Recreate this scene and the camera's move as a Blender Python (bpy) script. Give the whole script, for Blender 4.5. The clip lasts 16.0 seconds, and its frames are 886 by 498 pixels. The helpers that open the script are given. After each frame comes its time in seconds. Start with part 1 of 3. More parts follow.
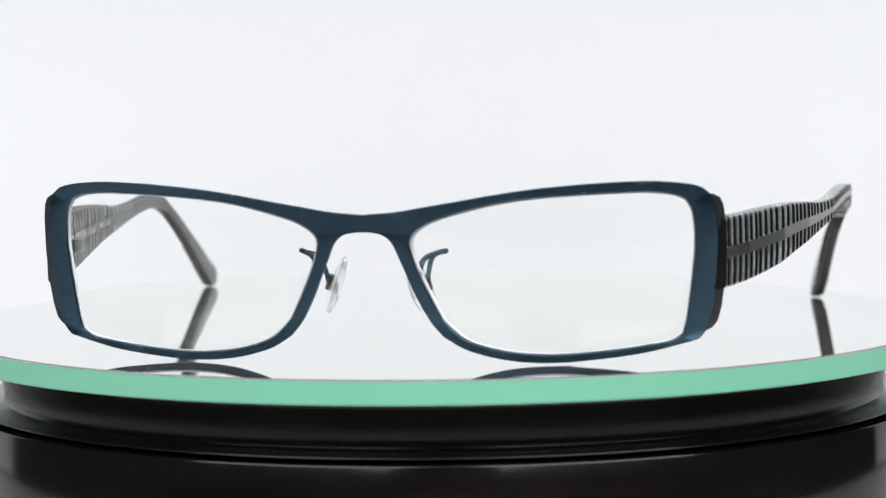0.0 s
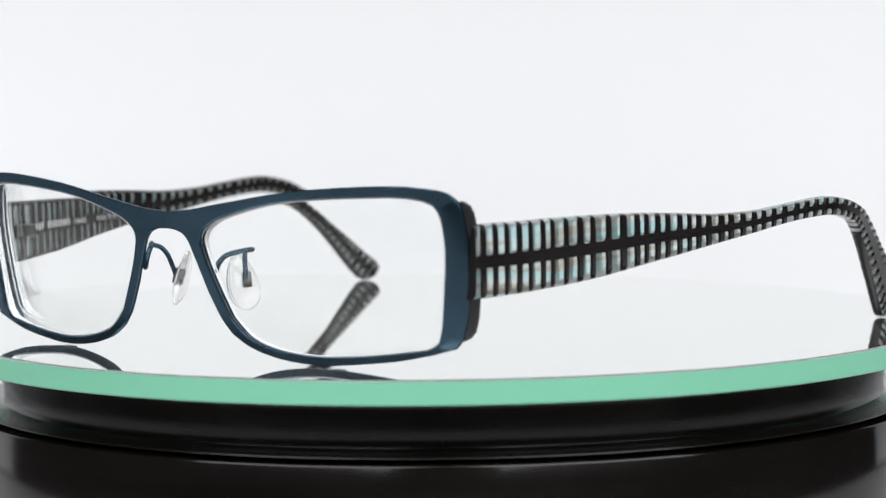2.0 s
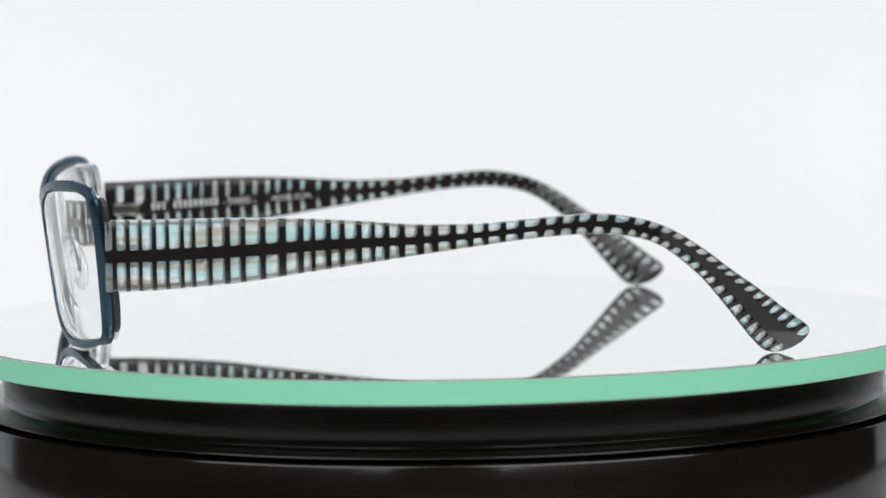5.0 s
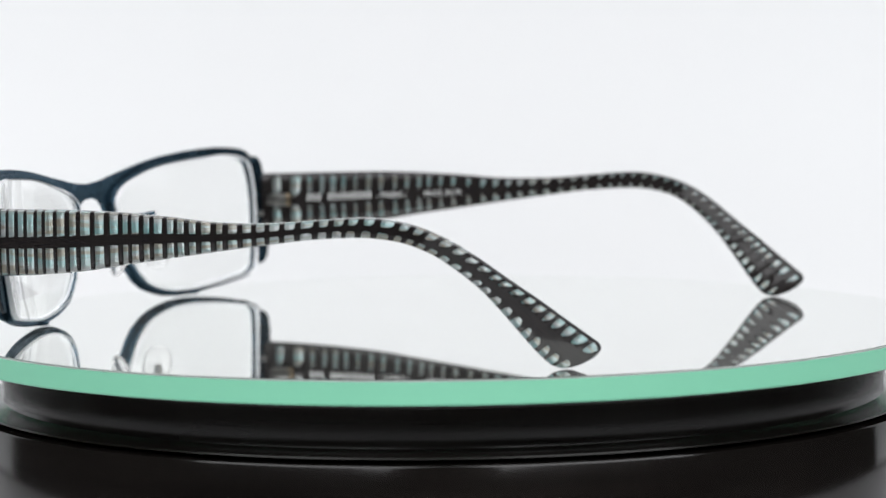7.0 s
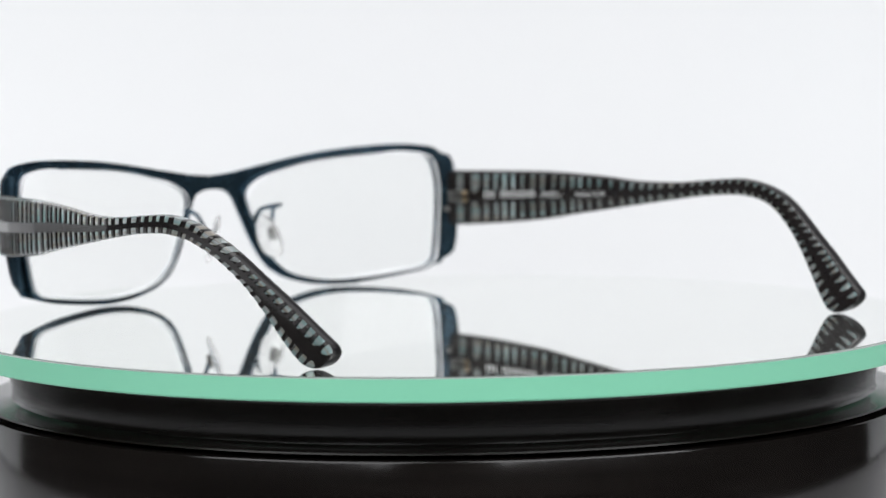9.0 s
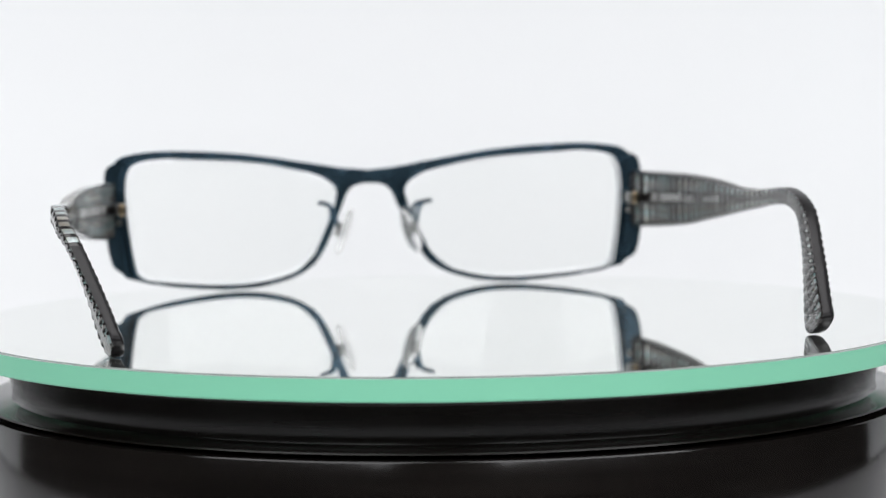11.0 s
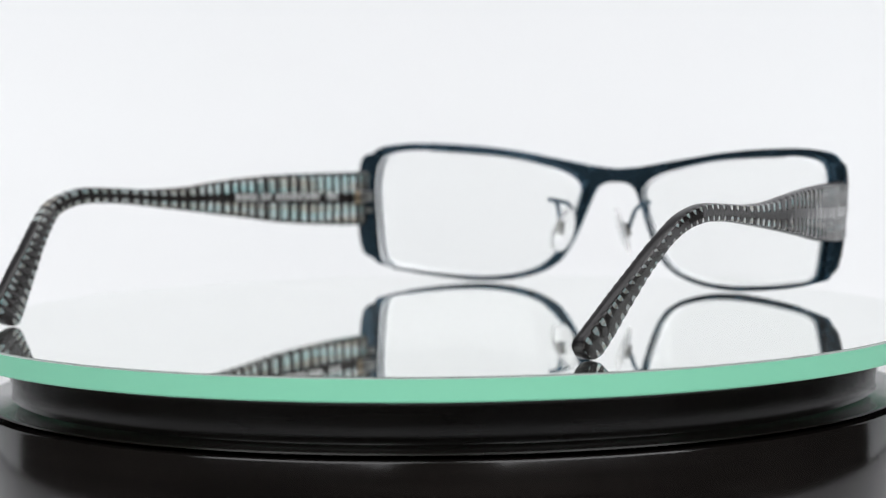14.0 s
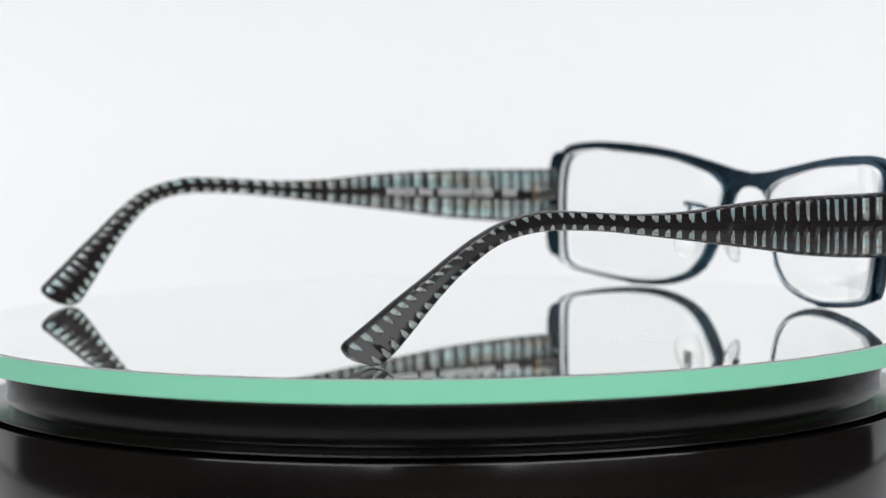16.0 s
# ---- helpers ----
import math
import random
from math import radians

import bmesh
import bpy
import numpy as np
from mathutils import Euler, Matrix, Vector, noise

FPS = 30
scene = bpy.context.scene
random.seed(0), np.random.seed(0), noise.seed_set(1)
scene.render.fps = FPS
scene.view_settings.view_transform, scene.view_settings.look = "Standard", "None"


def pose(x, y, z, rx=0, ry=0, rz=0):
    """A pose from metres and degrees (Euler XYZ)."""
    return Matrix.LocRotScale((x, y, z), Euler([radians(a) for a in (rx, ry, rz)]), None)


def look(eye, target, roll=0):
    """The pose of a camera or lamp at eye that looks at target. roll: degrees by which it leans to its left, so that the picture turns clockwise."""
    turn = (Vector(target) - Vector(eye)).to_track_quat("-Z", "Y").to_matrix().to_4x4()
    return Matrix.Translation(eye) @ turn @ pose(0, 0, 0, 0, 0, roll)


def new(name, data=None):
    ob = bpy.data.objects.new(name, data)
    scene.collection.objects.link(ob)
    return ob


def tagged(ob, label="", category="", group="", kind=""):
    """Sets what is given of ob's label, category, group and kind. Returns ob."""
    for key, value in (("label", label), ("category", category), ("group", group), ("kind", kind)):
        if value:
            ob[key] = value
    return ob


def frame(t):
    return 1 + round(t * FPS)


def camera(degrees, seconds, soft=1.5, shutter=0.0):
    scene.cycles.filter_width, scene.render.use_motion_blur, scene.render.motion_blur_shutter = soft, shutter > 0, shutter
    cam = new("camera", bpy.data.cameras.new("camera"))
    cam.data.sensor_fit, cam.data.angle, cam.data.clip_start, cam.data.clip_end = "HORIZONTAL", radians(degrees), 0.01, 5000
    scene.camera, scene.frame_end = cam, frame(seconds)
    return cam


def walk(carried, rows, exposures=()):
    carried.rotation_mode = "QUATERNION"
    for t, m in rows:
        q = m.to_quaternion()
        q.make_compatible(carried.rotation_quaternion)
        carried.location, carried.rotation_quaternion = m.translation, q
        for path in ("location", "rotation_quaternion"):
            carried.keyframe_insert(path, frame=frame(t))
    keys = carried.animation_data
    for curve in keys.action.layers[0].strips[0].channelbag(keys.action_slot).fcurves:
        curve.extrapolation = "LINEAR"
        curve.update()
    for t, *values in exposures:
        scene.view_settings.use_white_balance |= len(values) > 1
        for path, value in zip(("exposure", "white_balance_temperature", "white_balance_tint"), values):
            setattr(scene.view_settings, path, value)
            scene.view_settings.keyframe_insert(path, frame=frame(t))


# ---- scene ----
# One lens; the camera stands on a tripod and draws back a hair when it refocuses.
cam = camera(17.256, 16.0, soft=1.3)
PITCH = radians(4.576)
AIM = Vector((0.0003, math.cos(PITCH), -math.sin(PITCH)))
EYE = Vector((0.0, -0.62025, 0.06469))
NEAR = look(EYE, EYE + AIM, -0.712)
FAR = look(EYE - AIM * 0.01107, EYE + AIM, -0.712)
MID = look(EYE - AIM * 0.005, EYE + AIM, -0.712)
walk(cam, [(0.0, NEAR), (8.4, NEAR), (8.6, FAR), (14.5, FAR), (14.7, MID), (16.0, MID)])
cam.data.dof.use_dof = True
cam.data.dof.focus_distance = 0.57
cam.data.dof.aperture_fstop = 20.0

# ---- light: a white tent, open to a dim room, lit by softboxes and two added lamps ----
world = bpy.data.worlds.new("room_light")
scene.world = world
world.use_nodes = True
world.node_tree.nodes["Background"].inputs["Color"].default_value = (0.75, 0.87, 1.0, 1)
world.node_tree.nodes["Background"].inputs["Strength"].default_value = 0.06


def softbox(name, eye, target, w, h, watts, colour=(1, 1, 1)):
    data = bpy.data.lights.new(name, "AREA")
    data.shape, data.size, data.size_y, data.energy, data.color = "RECTANGLE", w, h, watts, colour
    ob = new(name, data)
    ob.matrix_world = look(eye, target)
    return ob


softbox("softbox_top", (0, 0.02, 1.05), (0, 0.02, 0), 1.1, 0.7, 8.1, (0.99, 0.985, 1.0))
# added lamps, unseen below table height, to even out the backdrop
softbox("backdrop_fill", (0.66, 0.25, -0.32), (0.08, 0.85, 0.06), 0.25, 0.40, 3.4, (0.985, 0.985, 1.0))
softbox("backdrop_fill", (-0.66, 0.25, -0.32), (-0.08, 0.85, 0.06), 0.25, 0.40, 3.6, (0.985, 0.985, 1.0))
softbox("softbox_front", (0.55, -0.75, 0.75), (0, 0, 0), 1.0, 0.7, 7.2, (0.97, 0.98, 1.0))
softbox("softbox_front", (-0.55, -0.75, 0.75), (0, 0, 0), 1.0, 0.7, 6.2, (0.97, 0.98, 1.0))
scene.view_settings.exposure = 0.0


# ---- materials ----
def material(name, rough=0.5, metal=0.0, colour=(0.5, 0.5, 0.5)):
    m = bpy.data.materials.new(name)
    m.use_nodes = True
    b = m.node_tree.nodes["Principled BSDF"]
    b.inputs["Base Color"].default_value = (*colour, 1)
    b.inputs["Roughness"].default_value = rough
    b.inputs["Metallic"].default_value = metal
    return m, m.node_tree, b


def node(nt, kind, **inputs):
    n = nt.nodes.new(kind)
    for key, value in inputs.items():
        n.inputs[key].default_value = value
    return n


def math_node(nt, op, a, b=None, clamp=False):
    n = nt.nodes.new("ShaderNodeMath")
    n.operation, n.use_clamp = op, clamp
    for i, v in enumerate((a, b)):
        if v is None:
            continue
        if isinstance(v, (int, float)):
            n.inputs[i].default_value = v
        else:
            nt.links.new(v, n.inputs[i])
    return n.outputs[0]


def mix_colour(nt, fac, a, b):
    n = nt.nodes.new("ShaderNodeMix")
    n.data_type = "RGBA"
    for socket, v in ((n.inputs["Factor"], fac), (n.inputs["A"], a), (n.inputs["B"], b)):
        if isinstance(v, tuple):
            socket.default_value = (*v, 1)
        elif isinstance(v, (int, float)):
            socket.default_value = v
        else:
            nt.links.new(v, socket)
    return n.outputs["Result"]


def grain(nt, b, scale, strength, distance, rough_lo=None, rough_hi=None, detail=3.0):
    """Fine relief and uneven gloss by noise in the object's own space."""
    co = nt.nodes.new("ShaderNodeTexCoord")
    n = node(nt, "ShaderNodeTexNoise", Scale=scale, Detail=detail)
    nt.links.new(co.outputs["Object"], n.inputs["Vector"])
    bump = node(nt, "ShaderNodeBump", Strength=strength, Distance=distance)
    nt.links.new(n.outputs["Fac"], bump.inputs["Height"])
    nt.links.new(bump.outputs["Normal"], b.inputs["Normal"])
    if rough_lo is not None:
        wide = node(nt, "ShaderNodeTexNoise", Scale=scale / 14, Detail=2.0)
        nt.links.new(co.outputs["Object"], wide.inputs["Vector"])
        r = node(nt, "ShaderNodeMapRange", **{"From Min": 0.3, "From Max": 0.7, "To Min": rough_lo, "To Max": rough_hi})
        nt.links.new(wide.outputs["Fac"], r.inputs["Value"])
        nt.links.new(r.outputs["Result"], b.inputs["Roughness"])
    return co, n


def paper_material():
    m, nt, b = material("white_paper", 0.85)
    co, n = grain(nt, b, 900, 0.08, 0.0004)
    wide = node(nt, "ShaderNodeTexNoise", Scale=3.0, Detail=2.0)
    nt.links.new(co.outputs["Object"], wide.inputs["Vector"])
    c = mix_colour(nt, wide.outputs["Fac"], (0.84, 0.86, 0.87), (0.88, 0.885, 0.895))
    nt.links.new(c, b.inputs["Base Color"])
    return m


def wall_material():
    m, nt, b = material("dim_wall", 0.9)
    co, n = grain(nt, b, 60, 0.2, 0.002)
    nt.links.new(mix_colour(nt, n.outputs["Fac"], (0.05, 0.05, 0.052), (0.07, 0.07, 0.07)), b.inputs["Base Color"])
    return m


def laminate_material():
    m, nt, b = material("white_laminate", 0.5)
    co, n = grain(nt, b, 400, 0.06, 0.0003, 0.42, 0.58)
    nt.links.new(mix_colour(nt, n.outputs["Fac"], (0.66, 0.66, 0.67), (0.74, 0.74, 0.75)), b.inputs["Base Color"])
    return m


def blue_metal_material():
    m, nt, b = material("satin_blue_metal", 0.36, 0.8)
    b.inputs["Specular IOR Level"].default_value = 0.2
    b.inputs["Specular Tint"].default_value = (0.46, 0.5, 0.54, 1)
    co, n = grain(nt, b, 2600, 0.10, 0.00003, 0.20, 0.30)
    # broad colour noise paints in the satin's uneven sheen
    wide = node(nt, "ShaderNodeTexNoise", Scale=42.0, Detail=3.0)
    nt.links.new(co.outputs["Object"], wide.inputs["Vector"])
    nt.links.new(mix_colour(nt, wide.outputs["Fac"], (0.027, 0.051, 0.071), (0.064, 0.115, 0.158)), b.inputs["Base Color"])
    return m


def black_metal_material():
    m, nt, b = material("matt_black_metal", 0.42, 0.0)
    co, n = grain(nt, b, 2600, 0.12, 0.00003, 0.36, 0.5)
    nt.links.new(mix_colour(nt, n.outputs["Fac"], (0.010, 0.010, 0.012), (0.022, 0.022, 0.026)), b.inputs["Base Color"])
    return m


def black_plastic_material(name, gloss, rough_lo, rough_hi):
    m, nt, b = material(name, 0.5)
    b.inputs["Specular IOR Level"].default_value = gloss
    co, n = grain(nt, b, 700, 0.04, 0.0001, rough_lo, rough_hi)
    # dust and rub marks running round the drum; coarse blotches paint in blurred reflections
    move = node(nt, "ShaderNodeMapping", Scale=(14.0, 14.0, 420.0))
    nt.links.new(co.outputs["Object"], move.inputs["Vector"])
    rub = node(nt, "ShaderNodeTexNoise", Scale=1.0, Detail=5.0, Roughness=0.65)
    nt.links.new(move.outputs["Vector"], rub.inputs["Vector"])
    reflection_blot = node(nt, "ShaderNodeTexNoise", Scale=38.0, Detail=3.0)
    nt.links.new(co.outputs["Object"], reflection_blot.inputs["Vector"])
    both = math_node(nt, "MULTIPLY", rub.outputs["Fac"], math_node(nt, "MULTIPLY", reflection_blot.outputs["Fac"], 2.0), True)
    nt.links.new(mix_colour(nt, both, (0.0042, 0.0036, 0.0033), (0.0150, 0.0125, 0.0112)), b.inputs["Base Color"])
    return m


def edge_material():
    """The ground edge of the glass: it scatters a sea-green light."""
    m, nt, b = material("ground_glass_edge", 0.45)
    co, n = grain(nt, b, 500, 0.08, 0.0001)
    wide = node(nt, "ShaderNodeTexNoise", Scale=22.0, Detail=2.0)
    nt.links.new(co.outputs["Object"], wide.inputs["Vector"])
    nt.links.new(mix_colour(nt, wide.outputs["Fac"], (0.25, 0.72, 0.475), (0.30, 0.78, 0.535)), b.inputs["Base Color"])
    return m


def mirror_material():
    """Silvered glass; a faint uneven white haze is painted in to pale its reflections."""
    m, nt, b = material("hazed_mirror", 0.0, 0.9, (0.905, 0.925, 0.897))
    co = nt.nodes.new("ShaderNodeTexCoord")
    haze = node(nt, "ShaderNodeTexNoise", Scale=26.0, Detail=4.0)
    nt.links.new(co.outputs["Object"], haze.inputs["Vector"])
    r = node(nt, "ShaderNodeMapRange", **{"From Min": 0.3, "From Max": 0.7, "To Min": 0.97, "To Max": 0.93})
    nt.links.new(haze.outputs["Fac"], r.inputs["Value"])
    nt.links.new(r.outputs["Result"], b.inputs["Metallic"])
    return m


def clear_material(name, colour, rough, ior, gloss=0.5, milk=0.0):
    m, nt, b = material(name, rough, 0.0, colour)
    b.inputs["Transmission Weight"].default_value = 1.0 - milk
    b.inputs["IOR"].default_value = ior
    b.inputs["Specular IOR Level"].default_value = gloss
    b.inputs["Coat Weight"].default_value = 1.0
    return m


def acetate_material(name, inset, widen=0.0, clear=0.65):
    """Layered acetate: black bars and a black spine over pale blue windows with taupe streaks. UV x counts the bars, y runs over the height;
    the second layer holds the half-widths of spine and bar. inset: black border along the edges."""
    m, nt, b = material(name, 0.12)
    b.inputs["Coat Weight"].default_value = 0.3
    b.inputs["Coat Roughness"].default_value = 0.04
    uv = nt.nodes.new("ShaderNodeUVMap")
    uv.uv_map = "bars"
    zone = nt.nodes.new("ShaderNodeUVMap")
    zone.uv_map = "zone"
    s, z = nt.nodes.new("ShaderNodeSeparateXYZ"), nt.nodes.new("ShaderNodeSeparateXYZ")
    nt.links.new(uv.outputs["UV"], s.inputs[0])
    nt.links.new(zone.outputs["UV"], z.inputs[0])
    u, v = s.outputs[0], math_node(nt, "ABSOLUTE", s.outputs[1])
    spine, bar = z.outputs[0], z.outputs[1]
    d = math_node(nt, "ABSOLUTE", math_node(nt, "SUBTRACT", math_node(nt, "FRACT", math_node(nt, "ADD", u, 0.5)), 0.5))
    # rounded corner of each window where it meets the spine
    near = math_node(nt, "MULTIPLY", math_node(nt, "SUBTRACT", math_node(nt, "ADD", spine, 0.38), v), 2.63, True)
    lean = math_node(nt, "SUBTRACT", math_node(nt, "FRACT", math_node(nt, "ADD", u, 0.5)), 0.5)
    cut = math_node(nt, "ADD", 0.09, math_node(nt, "MULTIPLY", math_node(nt, "LESS_THAN", lean, 0.0), 0.30))
    corner = math_node(nt, "MULTIPLY", math_node(nt, "POWER", near, 2.2), cut)
    edge = math_node(nt, "SUBTRACT", d, math_node(nt, "ADD", math_node(nt, "ADD", bar, widen + 0.025), corner))
    open_x = math_node(nt, "MULTIPLY", edge, 28.0, True)
    open_v = math_node(nt, "MULTIPLY", math_node(nt, "SUBTRACT", v, spine), 22.0, True)
    window = math_node(nt, "MULTIPLY", open_x, open_v)
    if inset:
        rim = math_node(nt, "MULTIPLY", math_node(nt, "SUBTRACT", 1.0 - inset, v), 25.0, True)
        window = math_node(nt, "MULTIPLY", window, rim)
    streak_co = nt.nodes.new("ShaderNodeCombineXYZ")
    nt.links.new(math_node(nt, "MULTIPLY", u, 0.07), streak_co.inputs[0])
    nt.links.new(math_node(nt, "MULTIPLY", s.outputs[1], 2.1), streak_co.inputs[1])
    streak = node(nt, "ShaderNodeTexNoise", Scale=2.3, Detail=2.0)
    nt.links.new(streak_co.outputs[0], streak.inputs["Vector"])
    ramp = node(nt, "ShaderNodeMapRange", **{"From Min": 0.49, "From Max": 0.60})
    nt.links.new(streak.outputs["Fac"], ramp.inputs["Value"])
    sheer = node(nt, "ShaderNodeTexNoise", Scale=1.3, Detail=1.0)
    nt.links.new(streak_co.outputs[0], sheer.inputs["Vector"])
    tint = node(nt, "ShaderNodeMapRange", **{"From Min": 0.40, "From Max": 0.60})
    nt.links.new(sheer.outputs["Fac"], tint.inputs["Value"])
    sky = mix_colour(nt, tint.outputs["Result"], (0.64, 0.90, 0.905), (0.90, 0.97, 0.97))
    pale = mix_colour(nt, ramp.outputs["Result"], sky, (0.66, 0.62, 0.54))
    fine = node(nt, "ShaderNodeTexNoise", Scale=7.0, Detail=3.0)
    nt.links.new(streak_co.outputs[0], fine.inputs["Vector"])
    dark = mix_colour(nt, fine.outputs["Fac"], (0.006, 0.007, 0.010), (0.027, 0.021, 0.018))
    nt.links.new(mix_colour(nt, window, dark, pale), b.inputs["Base Color"])
    nt.links.new(math_node(nt, "MULTIPLY", window, clear), b.inputs["Transmission Weight"])
    nt.links.new(math_node(nt, "ADD", math_node(nt, "MULTIPLY", window, -0.06), 0.15), b.inputs["Roughness"])
    # milky windows: light wanders through the acetate
    nt.links.new(math_node(nt, "MULTIPLY", window, 0.9), b.inputs["Subsurface Weight"])
    b.inputs["Subsurface Radius"].default_value = (1.0, 1.0, 1.0)
    b.inputs["Subsurface Scale"].default_value = 0.003
    b.inputs["IOR"].default_value = 1.32
    b.inputs["Specular IOR Level"].default_value = 0.5
    return m


def coated_lens_material():
    """Lens glass under an anti-glare coat: it bends light and mirrors hardly any."""
    m = bpy.data.materials.new("coated_lens")
    m.use_nodes = True
    nt = m.node_tree
    nt.nodes.remove(nt.nodes["Principled BSDF"])
    bend = node(nt, "ShaderNodeBsdfGlass", Color=(0.996, 1.0, 0.996, 1), Roughness=0.0, IOR=1.3)
    nt.links.new(bend.outputs[0], nt.nodes["Material Output"].inputs["Surface"])
    return m


PAPER = paper_material()
DIM_WALL = wall_material()
WHITE_TOP = laminate_material()
BLUE = blue_metal_material()
BLACK_METAL = black_metal_material()
PLASTIC = black_plastic_material("satin_black_plastic", 0.27, 0.18, 0.26)
GLOSSY_PLASTIC = black_plastic_material("glossy_black_plastic", 0.5, 0.10, 0.16)
EDGE = edge_material()
MIRROR = mirror_material()
BEVEL = material("polished_bevel", 0.2, 0.0, (0.30, 0.36, 0.33))[0]
LENS = coated_lens_material()
LENS_EDGE = material("polished_lens_edge", 0.35, 0.0, (0.92, 0.93, 0.95))[0]
PAD = clear_material("clear_silicone", (0.98, 0.98, 0.98), 0.03, 1.22, milk=0.14)
STEEL = material("brushed_steel", 0.28, 1.0, (0.20, 0.198, 0.19))[0]
BRASS = material("brass_screw", 0.3, 1.0, (0.27, 0.21, 0.14))[0]
INK = material("silver_ink", 0.45, 0.0, (0.62, 0.62, 0.62))[0]
ACETATE_OUT = {1: acetate_material("striped_acetate_outside", 0.0), -1: acetate_material("bordered_acetate_outside", 0.12)}
ACETATE_IN = {1: acetate_material("narrow_striped_acetate_inside", 0.13, 0.03, 0.78), -1: acetate_material("striped_acetate_inside", 0.13, 0.0, 0.78)}
ACETATE_BLACK, _, BLACK_BSDF = material("black_acetate", 0.28, 0.0, (0.012, 0.011, 0.012))
BLACK_BSDF.inputs["IOR"].default_value = 1.3
ACETATE_EDGE = acetate_material("striped_acetate_edge", 0.0)


# ---- mesh tools ----
def part(name, bm, mat, parent, label="", smooth=True, crease=38):
    bmesh.ops.recalc_face_normals(bm, faces=bm.faces)
    me = bpy.data.meshes.new(name)
    bm.to_mesh(me)
    bm.free()
    for m in mat if isinstance(mat, (list, tuple)) else (mat,):
        me.materials.append(m)
    if smooth:
        for p in me.polygons:
            p.use_smooth = True
        me.set_sharp_from_angle(angle=radians(crease))
    ob = new(name, me)
    if parent:
        ob.parent = parent
    if label:
        ob["label"] = label
    return ob


def lathe(profile, segments=192):
    """Turned about the z axis: (radius, height) from one end to the other."""
    bm = bmesh.new()
    rings = []
    for r, z in profile:
        if r < 1e-7:
            rings.append([bm.verts.new((0, 0, z))])
        else:
            rings.append([bm.verts.new((r * math.cos(a), r * math.sin(a), z)) for a in (2 * math.pi * i / segments for i in range(segments))])
    for a, b in zip(rings, rings[1:]):
        for i in range(segments):
            j = (i + 1) % segments
            if len(a) == 1 and len(b) > 1:
                bm.faces.new((a[0], b[i], b[j]))
            elif len(b) == 1 and len(a) > 1:
                bm.faces.new((a[i], a[j], b[0]))
            elif len(a) > 1:
                bm.faces.new((a[i], a[j], b[j], b[i]))
    return bm


def box(bm, size, m=None, bevel=0.0):
    g = bmesh.ops.create_cube(bm, size=1.0)["verts"]
    for v in g:
        v.co = Vector((v.co.x * size[0], v.co.y * size[1], v.co.z * size[2]))
    if bevel:
        edges = list({e for v in g for e in v.link_edges})
        g = bmesh.ops.bevel(bm, geom=edges, offset=bevel, segments=2, affect="EDGES", profile=0.5)["verts"]
    if m is not None:
        bmesh.ops.transform(bm, matrix=m, verts=[v for v in g if v.is_valid])
    return bm


def catmull(points, per):
    """A smooth open line through the points."""
    p = [np.array(a, float) for a in points]
    p = [2 * p[0] - p[1]] + p + [2 * p[-1] - p[-2]]
    out = []
    for i in range(1, len(p) - 2):
        for k in range(per):
            t = k / per
            a, b, c, d = p[i - 1], p[i], p[i + 1], p[i + 2]
            out.append(0.5 * (2 * b + (c - a) * t + (2 * a - 5 * b + 4 * c - d) * t * t + (3 * b - a - 3 * c + d) * t ** 3))
    out.append(p[-2])
    return np.array(out)


def resample(line, n):
    s = np.concatenate([[0], np.cumsum(np.linalg.norm(np.diff(line, axis=0), axis=1))])
    q = np.linspace(0, s[-1], n)
    return np.stack([np.interp(q, s, line[:, k]) for k in range(line.shape[1])], 1)


def tube(bm, points, radius, sides=10, per=6):
    """A wire along a smooth line, with rounded ends."""
    line = [Vector(p) for p in catmull(points, per)]
    rings, up = [], Vector((0.31, 0.17, 0.94))
    n = len(line)
    stations = [(line[0], 0.35), *[(p, 1.0) for p in line], (line[-1], 0.35)]
    for i, (p, k) in enumerate(stations):
        j = min(max(i - 1, 0), n - 1)
        d = (line[min(j + 1, n - 1)] - line[max(j - 1, 0)]).normalized()
        if i == 0:
            p = p - d * radius * 0.7
        if i == len(stations) - 1:
            p = p + d * radius * 0.7
        a = d.cross(up).normalized()
        b = d.cross(a)
        rings.append([bm.verts.new(p + (a * math.cos(t) + b * math.sin(t)) * radius * k) for t in (2 * math.pi * s / sides for s in range(sides))])
    for r, q in zip(rings, rings[1:]):
        for s in range(sides):
            bm.faces.new((r[s], r[(s + 1) % sides], q[(s + 1) % sides], q[s]))
    bm.faces.new(rings[0])
    bm.faces.new(rings[-1])
    return bm


# ---- the setting ----
TABLE_Z = -0.052


